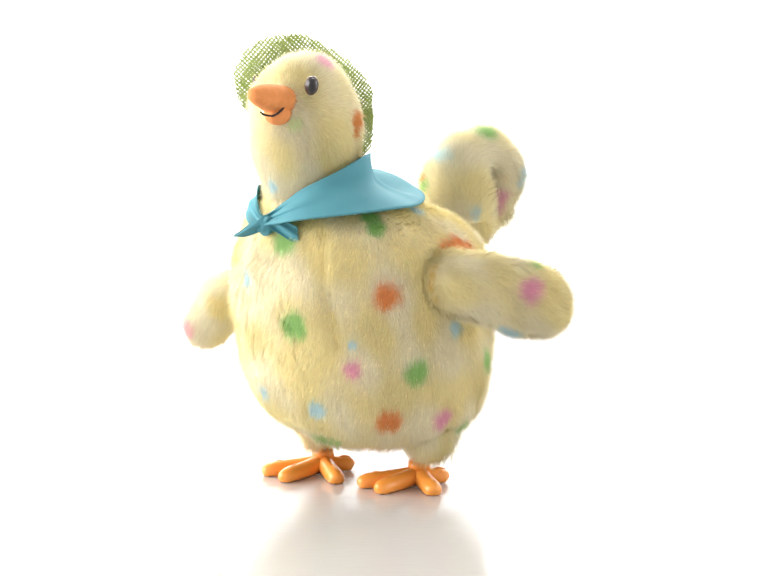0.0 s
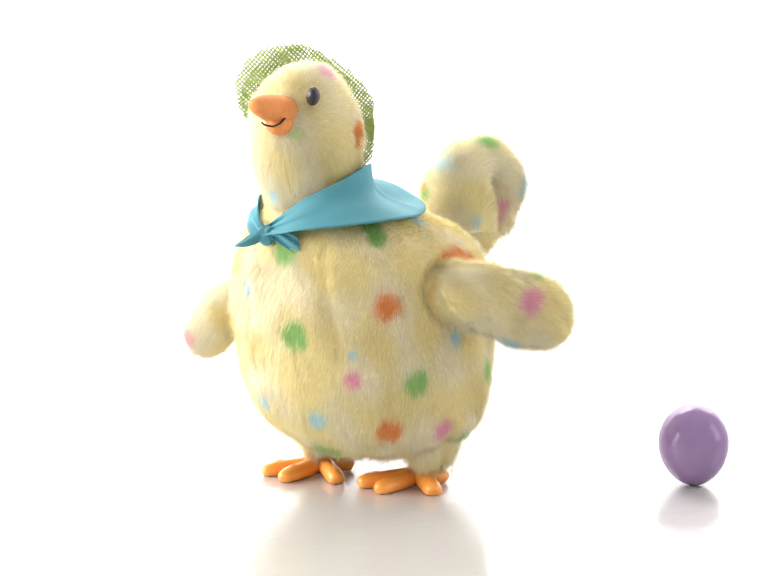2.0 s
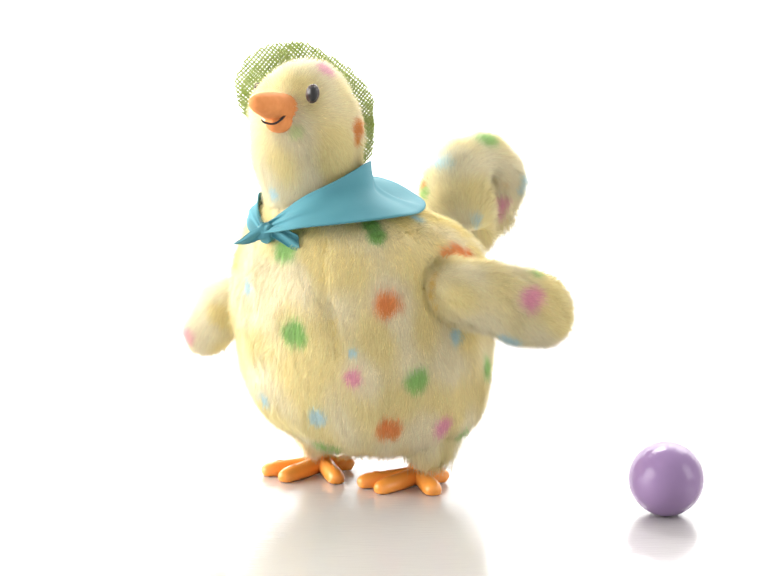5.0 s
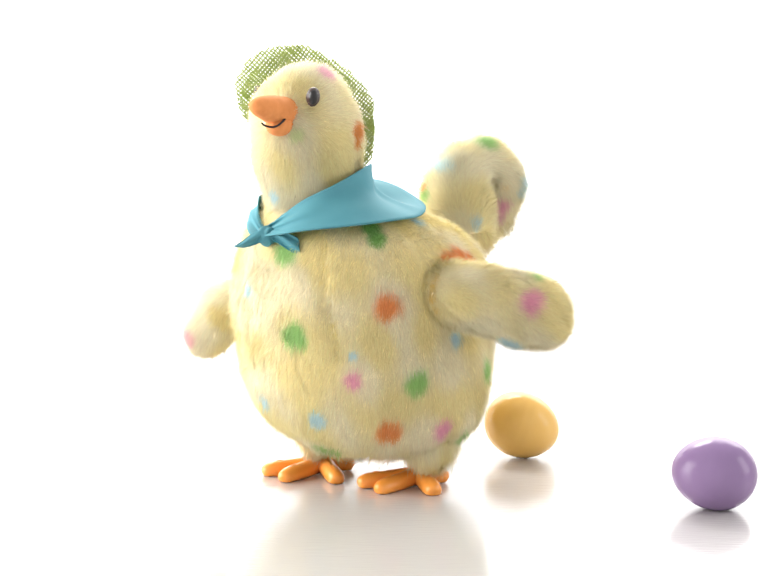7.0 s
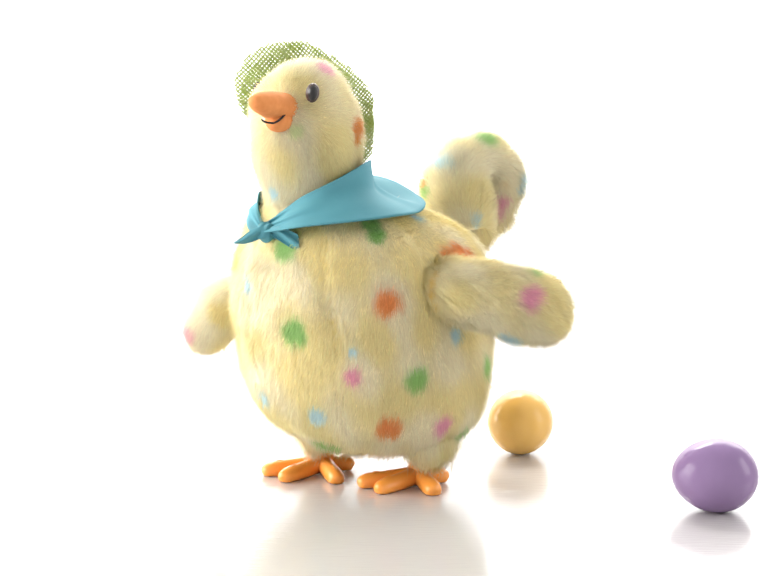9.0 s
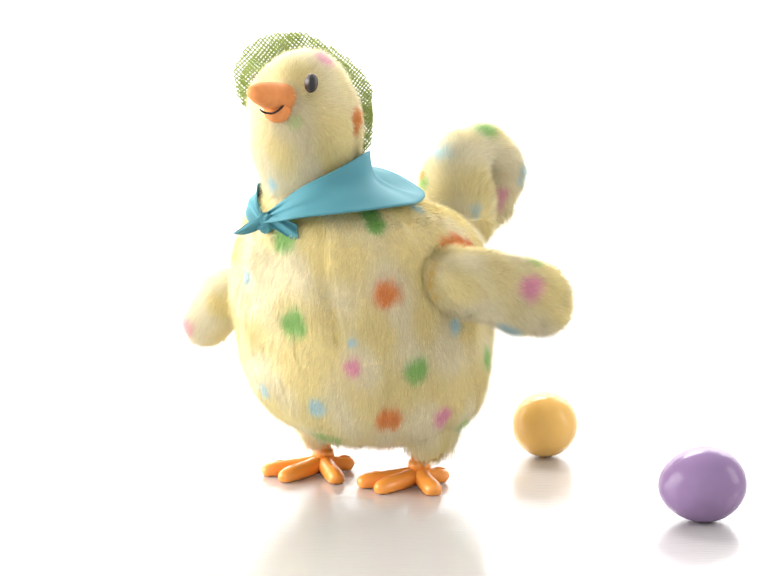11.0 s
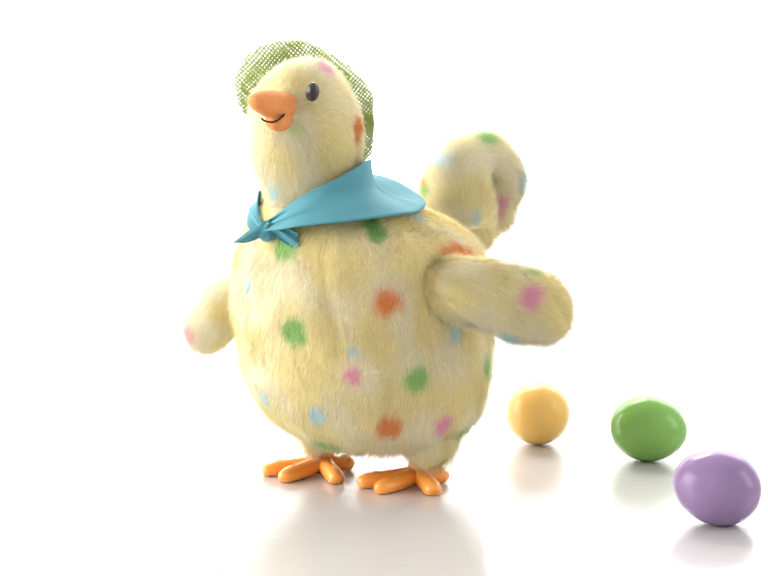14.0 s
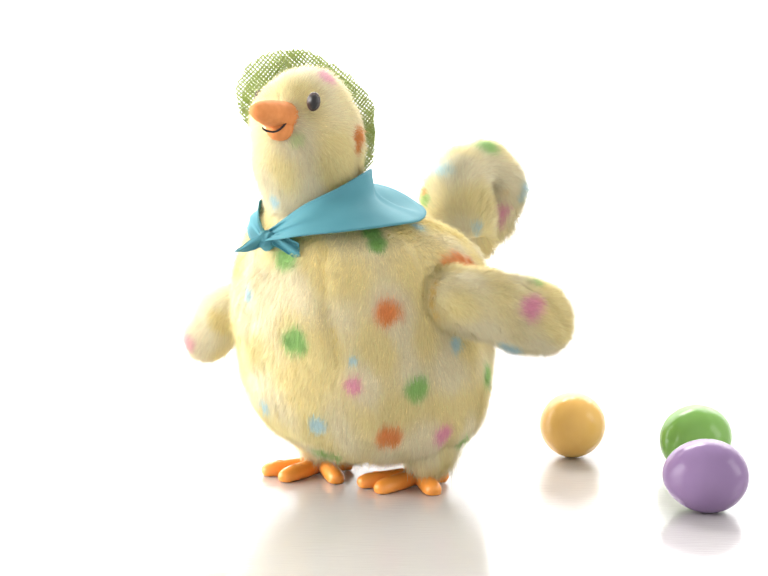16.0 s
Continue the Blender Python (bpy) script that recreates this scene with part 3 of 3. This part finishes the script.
def foot(ankle, tips, label):
    """A moulded bird foot: four round toes that meet at an ankle ring, and the shank above it."""
    ankle = Vector(ankle)
    toes = []
    for k, tip in enumerate(tips):
        tip = Vector(tip)
        way = tip - ankle
        way.z = 0
        way.normalize()
        length = (Vector((tip.x, tip.y, 0)) - Vector((ankle.x, ankle.y, 0))).length
        r = 0.0047 if k < 3 else 0.0043
        rows = []
        for s, h, q in ((0.0, 0.0058, 1.05), (0.25, 0.0047, 1.1), (0.5, 0.0039, 1.1), (0.75, 0.0033, 1.14), (0.9, 0.0027, 1.04), (0.97, 0.0022, 0.78), (1.0, 0.0018, 0.3)):
            c = Vector((ankle.x, ankle.y, 0)) + way * (length * s)
            rows.append((c.x, c.y, h, r * q))
        bm = bmesh.new()
        for v in pipe(bm, rows, 22, 20):
            v.co.z = max(v.co.z, 0.0004)
        nail = Vector((ankle.x, ankle.y, 0)) + way * (length * 0.72)
        pipe(bm, [(nail.x - way.x * 0.003, nail.y - way.y * 0.003, 0.0086, 0.0002), (nail.x, nail.y, 0.0085, 0.0007), (nail.x + way.x * 0.004, nail.y + way.y * 0.004, 0.0079, 0.0002)], 8, 8)
        toes.append(bm)
    bm = bmesh.new()
    ball(bm, (ankle.x, ankle.y, 0.0062), (0.0066, 0.0066, 0.0056))
    bmesh.ops.create_cone(bm, cap_ends=True, segments=28, radius1=0.0068, radius2=0.0062, depth=0.005, matrix=Matrix.Translation((ankle.x, ankle.y, 0.0115)))
    ob = part("foot", bm, PLASTIC, hen, label)
    for toe in toes:
        part("toe", toe, PLASTIC, ob)
    bm = bmesh.new()
    bmesh.ops.create_cone(bm, cap_ends=True, segments=28, radius1=0.0048, radius2=0.0048, depth=0.034, matrix=Matrix.Translation((ankle.x, ankle.y, 0.03)))
    part("shank", bm, PLASTIC, ob)


foot((-0.0364, 0.0275, 0), [(-0.0719, 0.0154, 0), (-0.0599, -0.0011, 0), (-0.0267, -0.0058, 0), (-0.0189, 0.0324, 0)], "moulded orange plastic bird foot")
foot((0.0205, -0.0023, 0), [(-0.015, -0.0126, 0), (-0.0039, -0.0282, 0), (0.0288, -0.0326, 0), (0.0367, 0.0024, 0)], "moulded orange plastic bird foot")

# ---- the eggs ----
LONG, ROUND = 0.0235, 0.01995


def egg(shell, label):
    """A hollow plastic egg, its long axis along x, with a fine seam and a slightly narrower end."""
    bm = bmesh.new()
    bmesh.ops.create_uvsphere(bm, u_segments=56, v_segments=40, radius=1.0)
    for v in bm.verts:
        x, y, z = v.co.z, v.co.x, v.co.y
        thin = 1 - 0.055 * x - 0.02 * x * x
        seam = 0.994 if abs(x) < 0.02 else 1.0
        v.co = (x * LONG, y * ROUND * thin * seam * 1.012, z * ROUND * thin * seam * 1.012)
    ob = part("toy_egg", bm, shell, None)
    return tagged(ob, label, "toy egg", "toy eggs laid by the hen")


egg_lilac = egg(LILAC, "glossy lilac plastic toy egg on the floor")
egg_yellow = egg(AMBER, "glossy warm yellow plastic toy egg on the floor")
egg_green = egg(LEAF, "glossy spring green plastic toy egg on the floor")

# ---- movement ----
# seconds, x, y, heading and rise of the long axis in degrees
LILAC_ROWS = [
    (0.7, 0.0486, 0.0696, 90, -7.74),
    (0.8, 0.0567, 0.061, 70.7203, 8.604),
    (0.9, 0.0761, 0.0597, 64.5368, 7.2823),
    (1, 0.0932, 0.0639, 90, -7.74),
    (1.1, 0.1074, 0.0703, 73.4872, -42.5646),
    (1.2, 0.1201, 0.0647, -136.2204, -78.8862),
    (1.3, 0.1303, 0.0643, 117.046, -33.7402),
    (1.4, 0.1498, 0.0486, 175.5538, 29.6991),
    (1.5, 0.1598, 0.0445, 166.8695, 59.1079),
    (1.6, 0.1658, 0.0375, 153.3147, 73.1616),
    (1.7, 0.1723, 0.0337, 90, -7.74),
    (1.8, 0.1739, 0.014, 81.295, -7.6519),
    (1.9, 0.1772, -0.0029, -75.4638, -82.0073),
    (2, 0.1793, -0.0041, -75.4638, -82.0073),
    (2.1, 0.18, -0.0091, -104.5362, -82.0073),
    (2.2, 0.1827, -0.0103, -94.9907, -19.9256),
    (2.3, 0.1821, -0.0303, -98.705, 7.6519),
    (2.4, 0.1813, -0.0477, 153.3147, 73.1616),
    (2.5, 0.1796, -0.0496, 157.4862, 70.4572),
    (2.6, 0.1745, -0.0538, 167.8371, 57.1741),
    (2.7, 0.1589, -0.0623, 116.8849, -9.1546),
    (2.8, 0.1457, -0.072, -169.1127, -54.2613),
    (2.9, 0.138, -0.0739, -159.6943, -68.6119),
    (3, 0.1397, -0.0768, -161.5647, -66.7421),
    (3.2, 0.1669, -0.08, 177.1937, 19.8101),
    (3.4, 0.1861, -0.0816, 170.8816, 49.3819),
    (3.6, 0.182, -0.0856, -125.542, 3.3919),
    (3.8, 0.1688, -0.087, -114.4984, -9.6115),
    (4, 0.1692, -0.0806, -90, 7.74),
    (4.1, 0.1663, -0.0795, -90, 7.74),
    (4.2, 0.1585, -0.0806, -98.705, 7.6519),
    (4.6, 0.1485, -0.0763, -90, 7.74),
    (5.2, 0.1563, -0.0704, -100.9089, 13.6975),
    (5.8, 0.1658, -0.0668, -111.3247, 18.7007),
    (6.3, 0.1686, -0.0662, -116.8955, 21.0462),
    (6.5, 0.1703, -0.0597, -122.8285, 3.7957),
    (6.6, 0.1734, -0.0587, 179.3249, 4.9543),
    (6.7, 0.1789, -0.0619, 176.8854, 21.7893),
    (6.8, 0.1817, -0.0641, 175.1895, 31.6744),
    (6.9, 0.1825, -0.0615, 177.1937, 19.8101),
    (7, 0.1811, -0.0589, 178.9156, 7.9266),
    (7.2, 0.1818, -0.0553, 179.3249, 4.9543),
    (7.4, 0.1873, -0.0586, 176.8854, 21.7893),
    (7.6, 0.1841, -0.0557, 178.6396, 9.908),
    (7.8, 0.1826, -0.0541, -180, 0),
    (8, 0.1881, -0.0574, 177.9333, 14.8602),
    (8.2, 0.1823, -0.0552, -180, 0),
    (8.4, 0.1811, -0.0574, -180, 0),
    (8.5, 0.1843, -0.0578, 178, 14),
    (8.7, 0.183, -0.06, 178.9156, 7.9266),
    (9.4, 0.1785, -0.0674, 179.7305, 1.9818),
    (10.1, 0.1774, -0.0784, 178.9156, 7.9266),
    (10.8, 0.1731, -0.0877, -179.5956, -2.9726),
    (11, 0.17, -0.0836, -179.3249, -4.9543),
    (11.2, 0.1759, -0.0767, 178.3603, 11.8891),
    (11.3, 0.1778, -0.0764, 177.4944, 17.8305),
    (11.4, 0.1773, -0.0735, 178.3603, 11.8891),
    (11.5, 0.1746, -0.0697, 179.3249, 4.9543),
    (11.6, 0.1732, -0.0685, -180, 0),
    (11.7, 0.1737, -0.0674, 179.5956, 2.9726),
    (11.8, 0.1761, -0.0657, 178.6396, 9.908),
    (12, 0.1789, -0.0651, 177.9333, 14.8602),
    (12.2, 0.1743, -0.0641, -180, 0),
    (12.4, 0.1746, -0.0653, 179.3249, 4.9543),
    (12.6, 0.178, -0.067, 178.3603, 11.8891),
    (12.8, 0.1739, -0.0717, 179.5956, 2.9726),
    (13, 0.1724, -0.076, -180, 0),
    (13.2, 0.1756, -0.0813, 177.9333, 14.8602),
    (13.4, 0.1746, -0.0837, 178.9156, 7.9266),
    (13.6, 0.1734, -0.0876, -180, 0),
    (13.8, 0.1745, -0.09, 178.9156, 7.9266),
    (14, 0.1766, -0.0897, 177.9333, 14.8602),
    (14.2, 0.1734, -0.0876, -180, 0),
    (14.4, 0.1732, -0.0827, 178.9156, 7.9266),
    (14.6, 0.1723, -0.0792, -180, 0),
    (14.8, 0.173, -0.0739, -180, 0),
    (15, 0.1726, -0.0707, 179.5956, 2.9726),
    (15.2, 0.1727, -0.0655, 178.9156, 7.9266),
    (15.4, 0.1732, -0.0655, 178.9156, 7.9266),
    (15.7, 0.175, -0.0644, 178.9156, 7.9266),
    (16, 0.1753, -0.0642, 179.3249, 4.9543),
]
YELLOW_ROWS = [
    (6.3, 0.0545, 0.0417, 81.295, -7.6519),
    (6.4, 0.0602, 0.0499, 81.295, -7.6519),
    (6.5, 0.0634, 0.0527, 90, -7.74),
    (6.6, 0.069, 0.0569, 90, -7.74),
    (6.7, 0.0754, 0.0625, 90, -7.74),
    (6.8, 0.0799, 0.0623, 62.3481, -9.1667),
    (6.9, 0.0861, 0.0645, -3.1146, -21.7893),
    (7, 0.0851, 0.0635, -2.8063, -19.8101),
    (7.2, 0.0753, 0.0653, 90, -7.74),
    (7.4, 0.0773, 0.0681, 90, -7.74),
    (7.6, 0.0837, 0.0696, 81.295, -7.6519),
    (7.8, 0.0905, 0.0639, 81.295, -7.6519),
    (8, 0.0917, 0.0666, 83.6601, -8.7959),
    (8.2, 0.0911, 0.0749, 2.8063, 19.8101),
    (8.4, 0.0991, 0.0785, 0, 0),
    (8.5, 0.1004, 0.0785, 4, 0),
    (8.7, 0.0942, 0.0785, 78.8566, -3.5686),
    (9.2, 0.084, 0.0727, 68.1345, -3.4259),
    (9.7, 0.0926, 0.0667, 72.5214, -7.3867),
    (10.3, 0.1026, 0.0639, 90, -7.74),
    (10.8, 0.0991, 0.0653, 81.295, -7.6519),
    (11, 0.0999, 0.0681, 81.295, -7.6519),
    (11.2, 0.0978, 0.071, 81.295, -7.6519),
    (11.3, 0.0957, 0.0681, 81.295, -7.6519),
    (11.4, 0.0934, 0.0653, 81.295, -7.6519),
    (11.5, 0.0882, 0.0653, 81.295, -7.6519),
    (11.6, 0.0852, 0.0653, 90, -7.74),
    (11.7, 0.0972, 0.0782, 90, -7.74),
    (11.8, 0.1036, 0.0842, 57.0429, 4.9028),
    (11.9, 0.1092, 0.0887, 51.909, -3.0053),
    (12, 0.1111, 0.0921, 59.6242, -14.2517),
    (12.1, 0.1067, 0.0914, 90, -7.74),
    (12.2, 0.0965, 0.0914, 81.295, -7.6519),
    (12.3, 0.0917, 0.0929, 81.295, -7.6519),
    (12.4, 0.0837, 0.0929, 81.295, -7.6519),
    (12.6, 0.0762, 0.0914, 90, -7.74),
    (12.8, 0.0847, 0.0855, 90, -7.74),
    (13, 0.0993, 0.0782, 90, -7.74),
    (13.2, 0.1111, 0.0764, 80.8381, -10.9054),
    (13.4, 0.1103, 0.084, 53.4574, -8.0083),
    (13.5, 0.1082, 0.0970, 20, 15),
    (13.6, 0.109, 0.0992, 61.5116, 0.5456),
    (13.8, 0.1085, 0.1095, 81.295, -7.6519),
    (14, 0.0987, 0.1019, 81.295, -7.6519),
    (14.2, 0.0842, 0.096, 56.7119, -6.4819),
    (14.4, 0.0791, 0.0976, 58.6563, 4.2884),
    (14.5, 0.0855, 0.0985, 40, 5),
    (14.6, 0.0882, 0.099, 87.6651, -6.8901),
    (14.8, 0.0944, 0.0959, 81.295, -7.6519),
    (15, 0.0923, 0.0884, 90, -7.74),
    (15.2, 0.0792, 0.0946, 58.2808, -17.1573),
    (15.4, 0.0832, 0.0902, 61.8414, -2.0534),
    (15.5, 0.0905, 0.0860, 10, -8),
    (15.7, 0.0977, 0.0696, 81.295, -7.6519),
    (16, 0.117, 0.0667, 81.295, -7.6519),
]
GREEN_ROWS = [
    (11.6, 0.0567, 0.0611, 90, -7.74),
    (11.7, 0.0608, 0.039, 90, -7.74),
    (11.8, 0.0651, 0.0417, 81.295, -7.6519),
    (11.9, 0.0662, 0.0404, 81.295, -7.6519),
    (12, 0.0654, 0.0284, 81.295, -7.6519),
    (12.1, 0.067, 0.0257, 81.295, -7.6519),
    (12.2, 0.0738, 0.027, 81.295, -7.6519),
    (12.3, 0.0805, 0.031, 81.295, -7.6519),
    (12.4, 0.087, 0.0363, 81.295, -7.6519),
    (12.6, 0.1014, 0.0244, 81.295, -7.6519),
    (12.8, 0.1141, 0.0231, 81.295, -7.6519),
    (13, 0.1249, 0.0361, 82.6686, -10.2971),
    (13.2, 0.1422, 0.0339, 62.1744, -16.2597),
    (13.4, 0.151, 0.0362, -3.5935, -24.7568),
    (13.6, 0.1479, 0.0522, 1.6397, 11.8891),
    (13.8, 0.1561, 0.053, 0, 0),
    (14, 0.1624, 0.0554, -1.0844, -7.9266),
    (14.2, 0.1515, 0.0565, 2.8063, 19.8101),
    (14.4, 0.1537, 0.0593, 2.8063, 19.8101),
    (14.5, 0.1597, 0.0605, 1, 10),
    (14.6, 0.1612, 0.0613, -0.6751, -4.9543),
    (14.8, 0.1536, 0.0565, 2.8063, 19.8101),
    (15, 0.1561, 0.0533, 3.1146, 21.7893),
    (15.2, 0.1654, 0.0518, 54.8691, -14.9367),
    (15.4, 0.1638, 0.0468, 2.8063, 19.8101),
    (15.5, 0.1668, 0.0440, 25, 34),
    (15.7, 0.1765, 0.0364, 55.0996, -6.3606),
    (16, 0.1868, 0.0284, 40, 8),
]
# seconds, height of the bobbing hen above rest
BOB_ROWS = [(0, 0.0061), (0.1, -0.0016), (0.2, 0.0013), (0.3, -0.0004), (0.4, -0.0084), (0.5, -0.0124), (0.6, -0.0151), (0.7, -0.0127), (0.8, -0.0079), (0.9, -0.0007), (1, 0.0004), (2, 0.0004), (2.1, 0.0027), (2.2, 0.0104), (2.3, 0.0084), (2.4, -0.0016), (2.5, 0.0019), (2.6, 0.0069), (2.7, 0.0093), (2.8, 0.0033), (2.9, 0.0004), (3, 0.005), (3.1, 0.0104), (3.2, 0.0053), (3.3, -0.0016), (3.4, 0.0044), (3.5, 0.0093), (3.6, 0.0096), (3.7, -0.0001), (3.8, 0.0009), (3.9, 0.0084), (4, 0.0096), (4.1, 0.0044), (4.2, -0.0004), (4.31, 0.005), (4.42, 0.0104), (4.53, 0.0044), (4.64, -0.001), (4.75, 0.005), (4.86, 0.0104), (4.97, 0.0044), (5.08, -0.001), (5.19, 0.005), (5.3, 0.0104), (5.41, 0.0044), (5.52, -0.0016), (5.65, -0.0079), (5.8, -0.0121), (5.93, -0.0156), (6.05, -0.0139), (6.18, -0.0099), (6.3, -0.0066), (6.4, -0.0004), (6.5, 0), (8.1, 0), (8.2, 0.0039), (8.3, 0.0109), (8.4, 0.0039), (8.5, -0.0013), (8.6, 0.0029), (8.7, 0.0101), (8.81, 0.0044), (8.92, -0.001), (9.03, 0.005), (9.14, 0.0104), (9.25, 0.0044), (9.36, -0.001), (9.47, 0.005), (9.58, 0.0104), (9.69, 0.0044), (9.8, -0.001), (9.91, 0.005), (10.02, 0.0104), (10.13, 0.0044), (10.24, -0.001), (10.35, 0.005), (10.46, 0.0104), (10.57, 0.0044), (10.68, -0.0007), (10.8, 0.0044), (10.9, 0.0099), (11, 0.0074), (11.1, 0.0069), (11.2, -0.0019), (11.3, -0.0079), (11.4, -0.0104), (11.5, -0.0158), (11.6, -0.0136), (11.7, -0.0064), (11.8, -0.0016), (11.9, 0), (12.8, 0), (12.9, 0.0041), (13, 0.011), (13.1, 0.0061), (13.2, -0.0007), (13.3, 0.0036), (13.4, 0.0084), (13.5, 0.0079), (13.6, 0.0016), (13.7, 0.0021), (13.8, 0.0073), (13.9, 0.0104), (14, 0.0027), (14.1, -0.0004), (14.2, 0.0064), (14.3, 0.0109), (14.4, 0.0069), (14.5, -0.0009), (14.6, 0.0029), (14.7, 0.0096), (14.8, 0.0059), (14.9, -0.0007), (15, -0.0066), (15.1, -0.0027), (16, -0.0026)]


def rolling(rows, nest, leave):
    """Poses of an egg: at rest in the nest until it leaves, a short drop, then along its rows on the floor."""
    out = []
    axis, spin = Vector((1, 0, 0)), Matrix.Identity(3).to_quaternion()
    first = rows[0]
    for t, x, y, heading, rise in rows:
        way = Vector((math.cos(radians(rise)) * math.cos(radians(heading)), math.cos(radians(rise)) * math.sin(radians(heading)), math.sin(radians(rise))))
        spin = axis.rotation_difference(way) @ spin
        axis = way
        height = math.sqrt((LONG * way.z) ** 2 + ROUND ** 2 * (1 - way.z ** 2))
        out.append((t, Matrix.Translation((x, y, height)) @ spin.to_matrix().to_4x4()))
    turn = out[0][1].to_3x3().to_4x4()
    start = Matrix.Translation(nest) @ turn
    drop = Matrix.Translation((nest[0] * 0.45 + first[1] * 0.55, nest[1] * 0.45 + first[2] * 0.55, 0.034)) @ turn
    begin = [] if leave <= 0.05 else [(0.0, start)]
    return begin + [(leave, start), ((leave + first[0]) / 2, drop)] + out


def motions():
    def tip(z):
        """Degrees by which the toy leans as it sinks; in the deep dip it stands straight again."""
        return -30.0 * z if z > -0.0065 else 0.195 * max(0.0, 1 - (-z - 0.0065) / 0.006)

    bob = [(t, pose(0, 0, z, 0, tip(z), 0)) for t, z in BOB_ROWS]
    for piece in (body, head, wing_left, wing_right, tail, scarf, hat):
        walk(piece, bob)
    for ob, rows, leave in ((egg_lilac, LILAC_ROWS, 0.45), (egg_yellow, YELLOW_ROWS, 6.0), (egg_green, GREEN_ROWS, 11.35)):
        path = rolling(rows, (0.012, 0.022, 0.075), leave)
        walk(ob, path if path[-1][0] >= 16.0 else path + [(16.0, path[-1][1])])


motions()
